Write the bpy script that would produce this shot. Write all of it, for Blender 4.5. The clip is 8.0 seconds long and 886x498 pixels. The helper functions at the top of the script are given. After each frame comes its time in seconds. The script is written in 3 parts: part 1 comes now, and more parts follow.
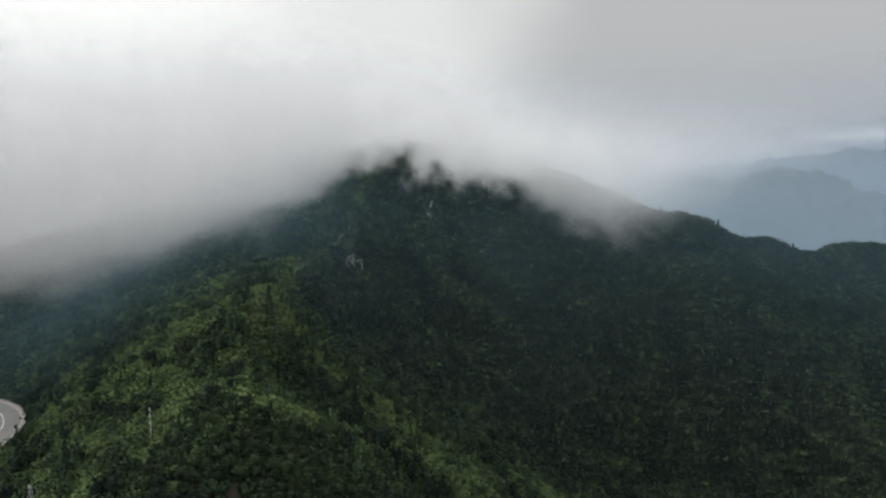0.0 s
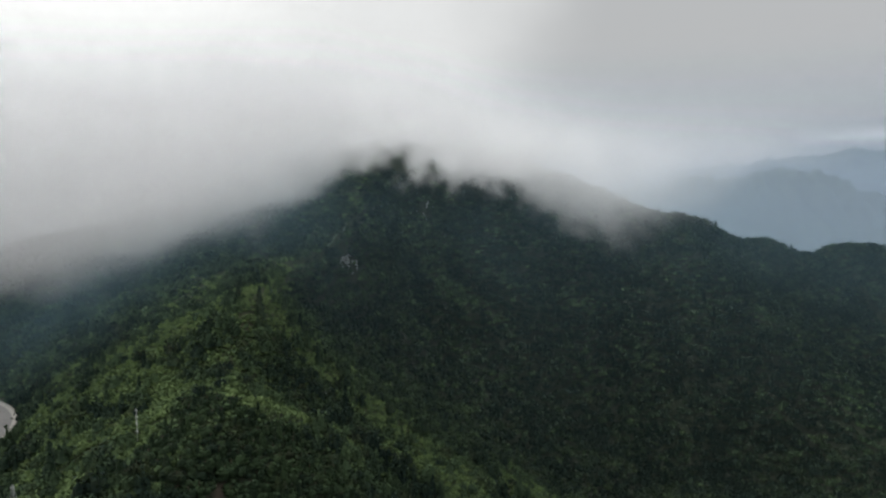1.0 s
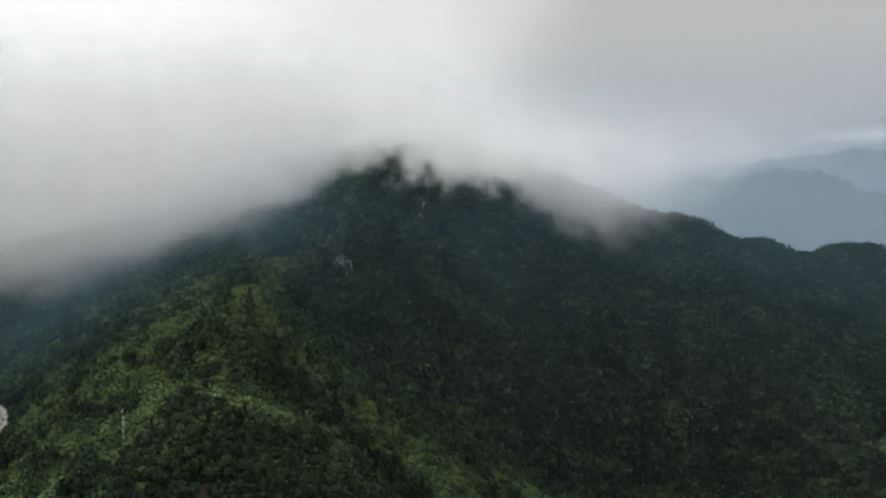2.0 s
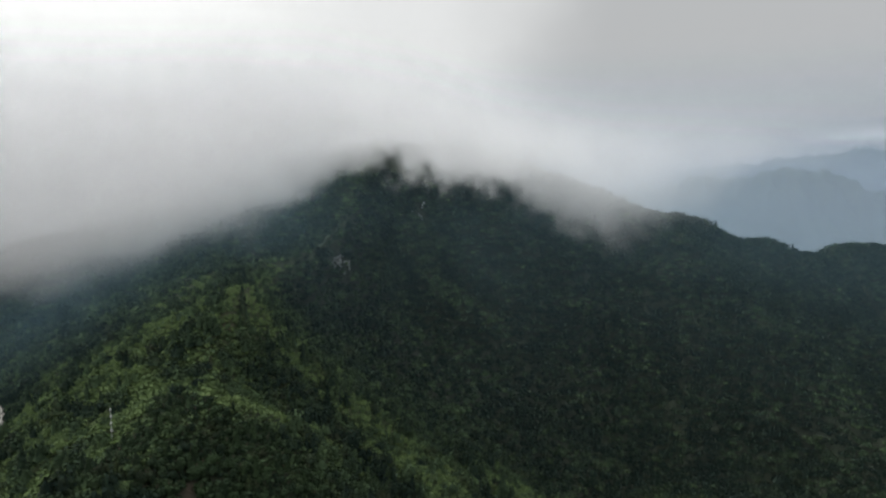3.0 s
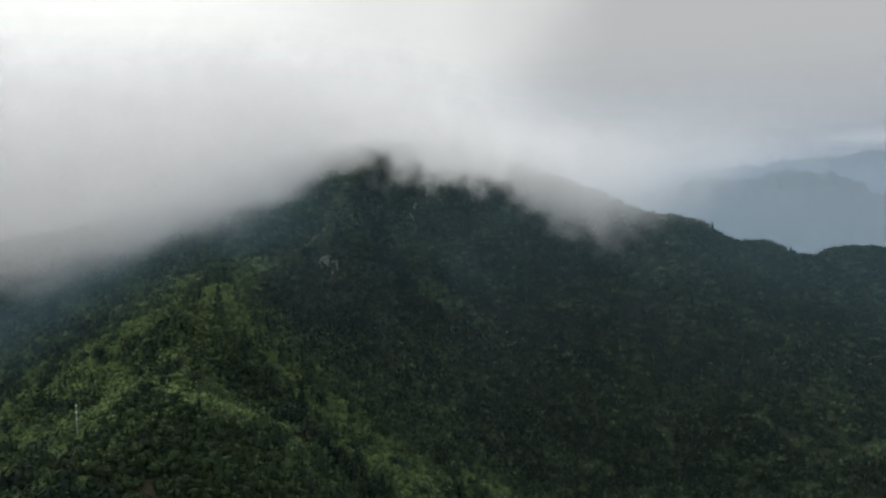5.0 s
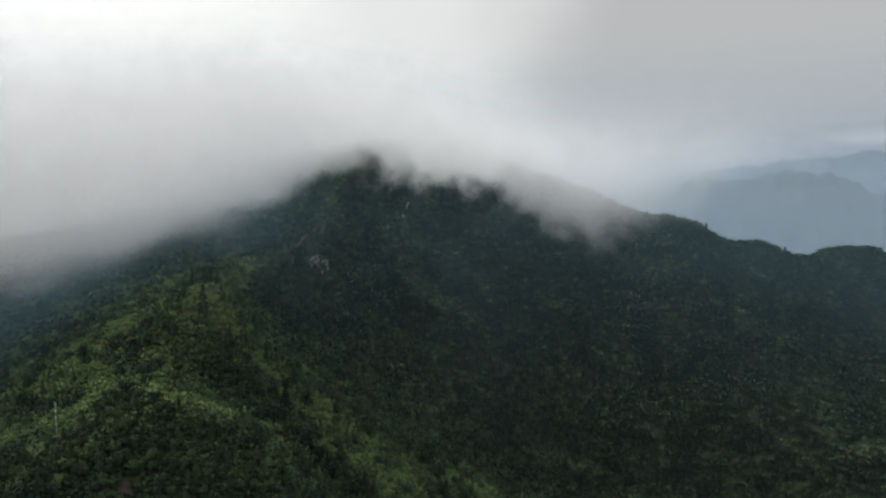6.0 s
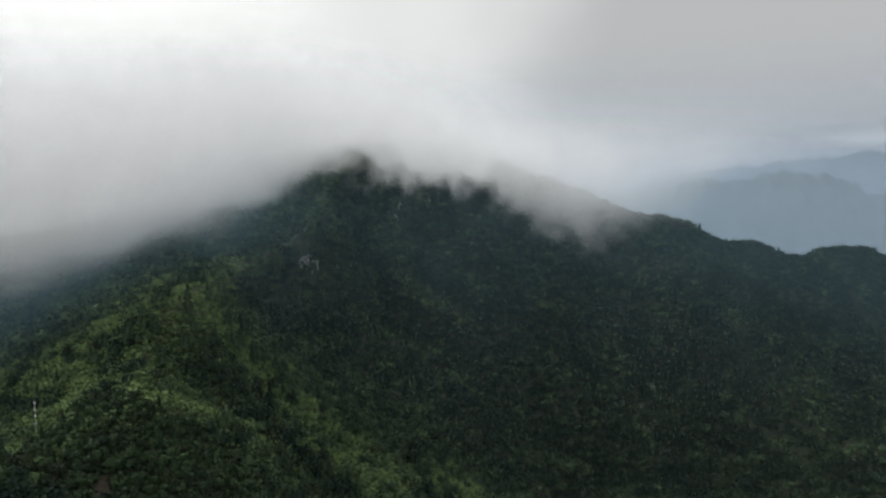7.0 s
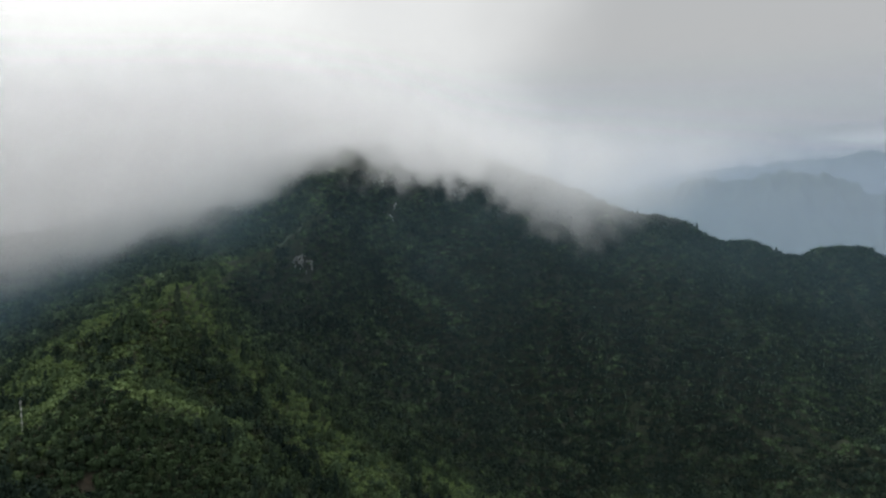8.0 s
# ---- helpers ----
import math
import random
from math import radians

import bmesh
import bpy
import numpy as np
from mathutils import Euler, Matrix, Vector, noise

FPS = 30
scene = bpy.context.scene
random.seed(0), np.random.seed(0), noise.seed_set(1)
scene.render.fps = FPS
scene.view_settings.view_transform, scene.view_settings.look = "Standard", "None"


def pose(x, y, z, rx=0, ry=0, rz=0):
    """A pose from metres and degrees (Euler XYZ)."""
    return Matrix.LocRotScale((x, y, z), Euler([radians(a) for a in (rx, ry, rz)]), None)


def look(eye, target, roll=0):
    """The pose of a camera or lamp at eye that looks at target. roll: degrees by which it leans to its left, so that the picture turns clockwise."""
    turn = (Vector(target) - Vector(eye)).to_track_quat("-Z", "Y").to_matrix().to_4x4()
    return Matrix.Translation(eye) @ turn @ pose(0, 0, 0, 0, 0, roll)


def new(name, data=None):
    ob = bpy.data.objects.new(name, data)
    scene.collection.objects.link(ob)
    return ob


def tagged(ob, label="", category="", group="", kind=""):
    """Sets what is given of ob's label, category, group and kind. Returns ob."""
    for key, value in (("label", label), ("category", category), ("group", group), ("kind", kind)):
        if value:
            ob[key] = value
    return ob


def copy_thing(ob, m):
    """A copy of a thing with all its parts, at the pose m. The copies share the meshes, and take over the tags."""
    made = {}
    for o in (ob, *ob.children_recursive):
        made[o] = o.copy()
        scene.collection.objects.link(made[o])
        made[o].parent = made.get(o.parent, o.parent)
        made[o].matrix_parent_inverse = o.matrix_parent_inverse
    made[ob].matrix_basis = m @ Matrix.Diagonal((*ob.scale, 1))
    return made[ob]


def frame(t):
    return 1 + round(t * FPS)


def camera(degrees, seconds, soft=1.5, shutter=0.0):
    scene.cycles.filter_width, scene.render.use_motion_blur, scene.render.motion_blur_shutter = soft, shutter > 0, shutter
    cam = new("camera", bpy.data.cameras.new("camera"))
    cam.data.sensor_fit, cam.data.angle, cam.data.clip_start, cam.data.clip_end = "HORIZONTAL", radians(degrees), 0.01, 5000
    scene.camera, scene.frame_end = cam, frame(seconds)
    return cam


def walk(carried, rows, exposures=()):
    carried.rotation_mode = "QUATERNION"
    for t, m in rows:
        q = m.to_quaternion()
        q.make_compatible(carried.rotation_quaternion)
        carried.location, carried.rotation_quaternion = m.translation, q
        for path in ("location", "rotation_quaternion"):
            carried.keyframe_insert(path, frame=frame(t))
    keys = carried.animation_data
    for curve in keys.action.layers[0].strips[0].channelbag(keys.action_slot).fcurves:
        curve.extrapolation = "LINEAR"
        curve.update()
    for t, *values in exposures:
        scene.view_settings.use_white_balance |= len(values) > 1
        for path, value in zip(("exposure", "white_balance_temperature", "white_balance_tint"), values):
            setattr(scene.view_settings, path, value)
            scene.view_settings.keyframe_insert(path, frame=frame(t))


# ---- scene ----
cam = camera(67.4, 8.0, soft=2.3)
METRES, EYE, TILT, LEAN, TURN = 60.0, 300.0, -6.3, 0.0, 0.0
ROWS = [
    (0.0, 0.0, 0.0, 0.0, 0.0, 0.0, -0.0),
    (0.5, 0.0489, -0.0006, 0.0029, 0.11, 0.01, -0.02),
    (1.0, 0.0926, 0.0002, 0.005, 0.1, 0.03, -0.05),
    (1.5, 0.1364, 0.0012, 0.0038, 0.08, 0.05, -0.01),
    (3.0, 0.3188, -0.005, 0.0002, 0.78, 0.09, 0.02),
    (3.5, 0.3888, -0.0119, 0.0021, 1.05, 0.09, -0.1),
    (4.0, 0.4574, -0.0168, -0.0016, 1.31, 0.12, -0.16),
    (4.5, 0.5343, -0.0226, -0.0021, 1.4, 0.14, -0.24),
    (6.0, 0.7493, -0.044, -0.0085, 1.39, 0.17, -0.31),
    (6.5, 0.8183, -0.0492, -0.0146, 1.35, 0.2, -0.31),
    (7.0, 0.8821, -0.0558, -0.0168, 1.31, 0.22, -0.29),
    (7.5, 0.9343, -0.0595, -0.0201, 1.37, 0.24, -0.27),
    (8.0, 0.9955, -0.0661, -0.0204, 1.45, 0.24, -0.27),
]
walk(cam, [(t, pose(0, 0, EYE, TILT, LEAN, TURN) @ pose(METRES * x, METRES * y, METRES * z, 90 + pitch, roll, yaw)) for t, x, y, z, yaw, pitch, roll in ROWS])
scene.cycles.transparent_max_bounces = 64

# ---- light: overcast daylight, the sun behind cloud above the far left of the mountain ----
SKY_STRENGTH = 1.0
SUN_ELEVATION, SUN_AZIMUTH = 52.0, -60.0     # azimuth from +y towards +x
world = bpy.data.worlds.new("overcast_sky")
scene.world = world
world.use_nodes = True


def wnode(kind, **sets):
    nd = world.node_tree.nodes.new(kind)
    for k, v in sets.items():
        nd.inputs[k].default_value = v
    return nd


def build_world():
    """An overcast sky: cloud lit by a veiled sun in the west, greyer low down and to the east, with a little clear sky in it."""
    nt = world.node_tree
    nt.nodes.clear()
    link = nt.links.new
    out, bg = wnode("ShaderNodeOutputWorld"), wnode("ShaderNodeBackground", Strength=SKY_STRENGTH)
    sky = wnode("ShaderNodeTexSky")
    sky.sky_type, sky.sun_disc = "NISHITA", False
    sky.sun_elevation, sky.sun_rotation = radians(SUN_ELEVATION), radians(SUN_AZIMUTH)
    clear = wnode("ShaderNodeVectorMath")
    clear.operation = "SCALE"
    clear.inputs["Scale"].default_value = 0.07
    link(sky.outputs[0], clear.inputs[0])
    co = wnode("ShaderNodeTexCoord")

    def op(kind, a, b=None, c=None):
        nd = nt.nodes.new("ShaderNodeMath")
        nd.operation = kind
        for k, v in enumerate((a, b, c)):
            if isinstance(v, (int, float)):
                nd.inputs[k].default_value = v
            elif v is not None:
                link(v, nd.inputs[k])
        return nd.outputs[0]

    def shades(fac, stops):
        nd = nt.nodes.new("ShaderNodeValToRGB")
        cr = nd.color_ramp
        cr.interpolation = "EASE"
        while len(cr.elements) < len(stops):
            cr.elements.new(0.5)
        for e, (p, c) in zip(cr.elements, stops):
            e.position, e.color = p, (*c, 1)
        link(fac, nd.inputs[0])
        return nd.outputs[0]

    dot = wnode("ShaderNodeVectorMath")
    dot.operation = "DOT_PRODUCT"
    dot.inputs[1].default_value = (-0.8, 0.5, 0.33)
    link(co.outputs["Generated"], dot.inputs[0])
    split = wnode("ShaderNodeSeparateXYZ")
    link(co.outputs["Generated"], split.inputs[0])
    no = wnode("ShaderNodeTexNoise", Scale=3.2, Detail=4.0, Roughness=0.5)
    link(co.outputs["Generated"], no.inputs["Vector"])
    west = op("MULTIPLY_ADD", no.outputs["Fac"], 0.22, dot.outputs["Value"])
    # west: 0.11 is the noise's mean share
    body = shades(op("MULTIPLY", west, 0.8), ((0.02, (0.50, 0.51, 0.52)), (0.38, (0.50, 0.51, 0.515)), (0.56, (0.82, 0.83, 0.825)), (0.80, (1.08, 1.09, 1.07))))
    low = shades(op("ADD", split.outputs["Z"], op("MULTIPLY_ADD", no.outputs["Fac"], 0.06, 0.02)),
                 ((0.02, (0.72, 0.72, 0.72)), (0.08, (0.84, 0.84, 0.84)), (0.17, (0.98, 0.98, 0.98)), (0.42, (1.0, 1.0, 1.0)), (0.95, (1.9, 1.9, 1.9))))
    cloud = wnode("ShaderNodeMix")
    cloud.data_type, cloud.blend_type = "RGBA", "MULTIPLY"
    cloud.inputs["Factor"].default_value = 1.0
    link(body, cloud.inputs["A"])
    link(low, cloud.inputs["B"])
    # the brighter slit of open sky low in the east, under the edge of the cloud
    el = op("ADD", split.outputs["Z"], op("MULTIPLY_ADD", no.outputs["Fac"], 0.02, -0.01))
    def held(v):
        nd = nt.nodes.new("ShaderNodeClamp")
        link(v, nd.inputs[0])
        return nd.outputs[0]

    rise, fall = held(op("MULTIPLY_ADD", el, 90.0, -3.6)), held(op("MULTIPLY_ADD", el, -70.0, 4.7))
    slit = op("MULTIPLY", op("MULTIPLY", rise, fall), held(op("MULTIPLY_ADD", split.outputs["X"], 9.0, -4.0)))
    east = wnode("ShaderNodeMix")
    east.data_type = "RGBA"
    link(op("MULTIPLY", slit, 0.95), east.inputs["Factor"])
    link(cloud.outputs["Result"], east.inputs["A"])
    east.inputs["B"].default_value = (0.95, 0.96, 0.96, 1)
    cloud = east
    mix = wnode("ShaderNodeMix")
    mix.data_type = "RGBA"
    mix.inputs["Factor"].default_value = 0.97
    link(clear.outputs[0], mix.inputs["A"])
    link(cloud.outputs["Result"], mix.inputs["B"])
    link(mix.outputs["Result"], bg.inputs["Color"])
    link(bg.outputs[0], out.inputs[0])


build_world()
sun = new("sun", bpy.data.lights.new("sun", "SUN"))
sun.data.energy, sun.data.angle, sun.data.color = 0.9, radians(50), (1.0, 0.97, 0.92)
sun.matrix_world = look((0, 0, 0), (-math.sin(radians(SUN_AZIMUTH)), -math.cos(radians(SUN_AZIMUTH)), -math.tan(radians(SUN_ELEVATION))))


# ---- materials ----
def material(name, rough=0.9):
    m = bpy.data.materials.new(name)
    m.use_nodes = True
    return m, m.node_tree, m.node_tree.nodes["Principled BSDF"]


def add(nt, kind, **sets):
    nd = nt.nodes.new(kind)
    for k, v in sets.items():
        nd.inputs[k].default_value = v
    return nd


def math_node(nt, op, a, b=None, c=None):
    nd = nt.nodes.new("ShaderNodeMath")
    nd.operation = op
    for i, v in enumerate((a, b, c)):
        if v is None:
            continue
        if isinstance(v, (int, float)):
            nd.inputs[i].default_value = v
        else:
            nt.links.new(v, nd.inputs[i])
    return nd.outputs[0]


def ramp_node(nt, fac, stops, ease="LINEAR"):
    nd = nt.nodes.new("ShaderNodeValToRGB")
    cr = nd.color_ramp
    cr.interpolation = ease
    while len(cr.elements) < len(stops):
        cr.elements.new(0.5)
    for e, (p, c) in zip(cr.elements, stops):
        e.position, e.color = p, (*c, 1) if len(c) == 3 else c
    nt.links.new(fac, nd.inputs[0])
    return nd.outputs[0]


def noise_at(nt, scale, detail=3.0, rough=0.55, stretch=(1, 1, 1)):
    geo = nt.nodes.new("ShaderNodeNewGeometry")
    mp = nt.nodes.new("ShaderNodeVectorMath")
    mp.operation = "MULTIPLY"
    mp.inputs[1].default_value = stretch
    nt.links.new(geo.outputs["Position"], mp.inputs[0])
    no = add(nt, "ShaderNodeTexNoise", Scale=scale, Detail=detail, Roughness=rough)
    nt.links.new(mp.outputs[0], no.inputs["Vector"])
    return no.outputs["Fac"]


def attribute(nt, name):
    nd = nt.nodes.new("ShaderNodeAttribute")
    nd.attribute_name = name
    return nd.outputs["Fac"]


def leaf_material(name, dark, mid, light, use_object=False):
    """Foliage: 'tint' is each plant's own kind of green plus painted flank light and shade, with leaf-scale and
    stand-scale variation.
    """
    m, nt, bsdf = material(name)
    if use_object:
        tint = math_node(nt, "MULTIPLY_ADD", nt.nodes.new("ShaderNodeObjectInfo").outputs["Random"], 0.4, 0.02)
    else:
        tint = attribute(nt, "tint")
    stand = noise_at(nt, 0.03, 3)
    leaf = noise_at(nt, 0.9, 2)
    v = math_node(nt, "MULTIPLY_ADD", stand, 0.5, -0.25)
    v = math_node(nt, "ADD", tint, v)
    clump = noise_at(nt, 0.13, 2)
    v = math_node(nt, "ADD", v, math_node(nt, "MULTIPLY_ADD", clump, 0.48, -0.24))
    v = math_node(nt, "ADD", v, math_node(nt, "MULTIPLY_ADD", leaf, 0.3, -0.15))
    col = ramp_node(nt, v, ((0.0, dark), (0.5, mid), (1.0, light)))
    # patches of brown fern and dying leaves
    dry = ramp_node(nt, noise_at(nt, 0.075, 3, 0.65), ((0.56, (0, 0, 0)), (0.74, (0.32, 0.32, 0.32))))
    mix = nt.nodes.new("ShaderNodeMix")
    mix.data_type = "RGBA"
    nt.links.new(dry, mix.inputs["Factor"])
    nt.links.new(col, mix.inputs["A"])
    mix.inputs["B"].default_value = (0.080, 0.074, 0.036, 1)
    nt.links.new(mix.outputs["Result"], bsdf.inputs["Base Color"])
    bsdf.inputs["Roughness"].default_value = 0.8
    bsdf.inputs["Specular IOR Level"].default_value = 0.08
    return m


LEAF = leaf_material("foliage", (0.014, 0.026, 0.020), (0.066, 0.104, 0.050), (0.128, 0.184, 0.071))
LEAF_OWN = leaf_material("tree_foliage", (0.015, 0.027, 0.017), (0.040, 0.067, 0.030), (0.082, 0.124, 0.046), True)


def ground_material():
    m, nt, bsdf = material("mountain_ground")
    big, fine = noise_at(nt, 0.04, 4), noise_at(nt, 0.6, 4)
    v = math_node(nt, "ADD", math_node(nt, "MULTIPLY", big, 0.6), math_node(nt, "MULTIPLY", fine, 0.4))
    # forest floor, darkened to paint the shade in gaps between the crowns
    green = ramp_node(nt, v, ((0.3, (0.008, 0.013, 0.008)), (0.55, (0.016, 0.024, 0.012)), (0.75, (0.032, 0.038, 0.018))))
    soil = ramp_node(nt, fine, ((0.3, (0.040, 0.030, 0.021)), (0.7, (0.085, 0.062, 0.043))))
    mix = nt.nodes.new("ShaderNodeMix")
    mix.data_type = "RGBA"
    nt.links.new(attribute(nt, "bare"), mix.inputs["Factor"])
    # turf, mixed in by crest_light, so the painted flank brightness shows here too
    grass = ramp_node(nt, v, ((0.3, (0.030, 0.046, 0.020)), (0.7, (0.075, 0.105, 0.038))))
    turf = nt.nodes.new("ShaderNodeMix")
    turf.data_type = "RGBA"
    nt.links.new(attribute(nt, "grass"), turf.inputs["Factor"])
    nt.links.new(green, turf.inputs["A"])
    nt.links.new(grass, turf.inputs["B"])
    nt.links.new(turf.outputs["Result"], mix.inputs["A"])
    nt.links.new(soil, mix.inputs["B"])
    nt.links.new(mix.outputs["Result"], bsdf.inputs["Base Color"])
    bsdf.inputs["Roughness"].default_value = 0.95
    bump = add(nt, "ShaderNodeBump", Strength=0.6, Distance=1.0)
    nt.links.new(fine, bump.inputs["Height"])
    nt.links.new(bump.outputs[0], bsdf.inputs["Normal"])
    return m


def plain_material(name, lo, hi, scale, rough=0.85, metal=0.0, bump=0.3):
    m, nt, bsdf = material(name)
    no = noise_at(nt, scale, 5)
    big = noise_at(nt, scale * 0.12, 3)
    v = math_node(nt, "ADD", math_node(nt, "MULTIPLY", no, 0.6), math_node(nt, "MULTIPLY", big, 0.4))
    nt.links.new(ramp_node(nt, v, ((0.3, lo), (0.7, hi))), bsdf.inputs["Base Color"])
    bsdf.inputs["Roughness"].default_value, bsdf.inputs["Metallic"].default_value = rough, metal
    bp = add(nt, "ShaderNodeBump", Strength=bump, Distance=0.3)
    nt.links.new(no, bp.inputs["Height"])
    nt.links.new(bp.outputs[0], bsdf.inputs["Normal"])
    return m


GROUND = ground_material()
CONCRETE = plain_material("pale_concrete_road", (0.125, 0.122, 0.117), (0.185, 0.182, 0.175), 0.5)
KERB = plain_material("kerb_concrete", (0.22, 0.21, 0.19), (0.32, 0.31, 0.28), 1.0)
PAINT = plain_material("worn_road_paint", (0.55, 0.54, 0.50), (0.75, 0.74, 0.70), 2.0)
ROCK = plain_material("pale_limestone", (0.11, 0.11, 0.108), (0.38, 0.375, 0.37), 0.35, bump=0.8)
TRODDEN = plain_material("trodden_grass_and_gravel", (0.06, 0.08, 0.05), (0.12, 0.14, 0.09), 0.8)
BARK = plain_material("bark", (0.06, 0.045, 0.03), (0.14, 0.11, 0.08), 3.0)
STEEL = plain_material("galvanised_steel", (0.45, 0.47, 0.48), (0.60, 0.62, 0.62), 2.0, 0.5, 0.2, 0.05)
PORCELAIN = plain_material("white_porcelain", (0.70, 0.71, 0.70), (0.82, 0.82, 0.81), 4.0, 0.3, 0, 0.05)
FAR_WOOD = plain_material("far_woodland", (0.025, 0.045, 0.028), (0.06, 0.085, 0.045), 0.02)


def cloud_material(name, colour, spread, wisp, top, torn=1.7):
    """Droplets scatter light through: part lets light by, part scatters it on both sides. 'depth' is the metres inside the cloud's edge."""
    m = bpy.data.materials.new(name)
    m.use_nodes = True
    nt = m.node_tree
    nt.nodes.clear()
    out = nt.nodes.new("ShaderNodeOutputMaterial")
    # light that comes down into the vapour leaves it on every side
    up, down = add(nt, "ShaderNodeCombineXYZ", X=0.0, Y=0.0, Z=1.0), add(nt, "ShaderNodeCombineXYZ", X=0.0, Y=0.0, Z=-1.0)
    dif = add(nt, "ShaderNodeBsdfDiffuse", Color=(*colour, 1))
    tra = add(nt, "ShaderNodeBsdfTranslucent", Color=(*colour, 1))
    nt.links.new(up.outputs[0], dif.inputs["Normal"])
    nt.links.new(down.outputs[0], tra.inputs["Normal"])
    both = nt.nodes.new("ShaderNodeAddShader")
    nt.links.new(dif.outputs[0], both.inputs[0])
    nt.links.new(tra.outputs[0], both.inputs[1])
    clear = nt.nodes.new("ShaderNodeBsdfTransparent")
    big = noise_at(nt, 0.012, 3, 0.55, (1, 0.25, 0.6))
    fine = noise_at(nt, 0.034, 4, 0.6, (1.1, 0.1, 0.85))
    d = attribute(nt, "depth")
    d = math_node(nt, "ADD", d, math_node(nt, "MULTIPLY_ADD", big, 2 * wisp, -wisp))
    d = math_node(nt, "ADD", d, math_node(nt, "MULTIPLY_ADD", fine, torn * wisp, -0.5 * torn * wisp))
    d = math_node(nt, "DIVIDE", d, spread)
    a = ramp_node(nt, d, ((0.13, (0, 0, 0)), (1.0, (1, 1, 1))), "EASE")
    a = math_node(nt, "MULTIPLY", a, attribute(nt, "edge"))
    a = math_node(nt, "MULTIPLY", a, top)
    mix = nt.nodes.new("ShaderNodeMixShader")
    nt.links.new(a, mix.inputs[0])
    nt.links.new(clear.outputs[0], mix.inputs[1])
    nt.links.new(both.outputs[0], mix.inputs[2])
    nt.links.new(mix.outputs[0], out.inputs[0])
    return m


CLOUD = cloud_material("cloud_vapour", (0.705, 0.72, 0.73), 64.0, 34.0, 0.176, 3.3)
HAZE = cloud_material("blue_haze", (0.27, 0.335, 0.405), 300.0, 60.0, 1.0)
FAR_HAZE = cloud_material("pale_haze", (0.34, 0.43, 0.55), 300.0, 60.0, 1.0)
MIST = cloud_material("thin_mist", (0.148, 0.25, 0.305), 100.0, 30.0, 1.0)

# ---- the mountain's form ----
rng = np.random.default_rng(7)
LATTICE = rng.random((256, 256))


def value_noise(x, y, size, shift=0.0):
    u, v = np.asarray(x) / size + shift, np.asarray(y) / size + 1.7 * shift
    iu, iv = np.floor(u).astype(int), np.floor(v).astype(int)
    fu, fv = u - iu, v - iv
    fu, fv = fu * fu * (3 - 2 * fu), fv * fv * (3 - 2 * fv)
    g = lambda a, b: LATTICE[a % 256, b % 256]
    return ((g(iu, iv) * (1 - fu) + g(iu + 1, iv) * fu) * (1 - fv) + (g(iu, iv + 1) * (1 - fu) + g(iu + 1, iv + 1) * fu) * fv) * 2 - 1


# crests: x, y, height of the canopy, height of the steep step below the crest on its right-hand side
MAIN_RIDGE = ((-150, -300, 180, 5), (-125, 60, 190, 5), (-94, 200, 204, 2), (-78, 250, 217, 20), (-90, 290, 219, 18), (-97, 314, 229, 20), (-97, 362, 238, 38),
              (-106, 460, 242, 50), (-93, 522, 248, 66), (-83, 572, 256, 63), (-82, 680, 299, 46), (-66, 830, 348, 25))
KNOLL_SPUR = ((-71, 263, 213, 0), (-56, 281, 200, 0), (-38, 302, 178, 0), (-8, 323, 155, 0), (19, 341, 140, 0), (70, 372, 112, 0), (120, 400, 80, 0))
SUMMIT_RIB = ((-50, 810, 335, 0), (-22, 745, 277, 0), (-12, 715, 250, 0), (-2, 670, 200, 0), (6, 620, 160, 0))
EAST_RIDGE = ((-66, 830, 348, 14), (30, 835, 342, 24), (111, 880, 328, 30), (255, 950, 271, 20), (344, 975, 245, 10), (405, 998, 233, 8), (440, 1010, 214, 5),
              (475, 1035, 206, 5), (520, 1058, 204, 5), (545, 1072, 196, 5), (590, 1100, 177, 5), (650, 1140, 169, 5), (680, 1150, 183, 5), (720, 1150, 188, 5), (762, 1150, 184, 5), (785, 1145, 170, 5),
              (850, 1120, 172, 5), (1000, 1050, 150, 0), (1300, 900, 120, 0))
EAST_SPUR = ((440, 1005, 190, 0), (490, 950, 150, 0), (540, 870, 118, 0), (590, 780, 92, 0), (640, 650, 70, 0), (700, 500, 40, 0))
WEST_SHOULDER = ((-66, 830, 346, 10), (-190, 810, 330, 10), (-260, 760, 284, 5), (-340, 690, 254, 5), (-450, 650, 235, 5), (-700, 560, 200, 5))
SOUTH_SPUR = ((344, 975, 243, 0), (292, 800, 230, 0), (334, 663, 127, 0), (396, 520, 85, 0), (480, 380, 30, 0))
SIDE_SPUR = ((-103, 400, 219, 0), (-153, 492, 238, 0), (-214, 600, 238, 0), (-250, 740, 255, 0))


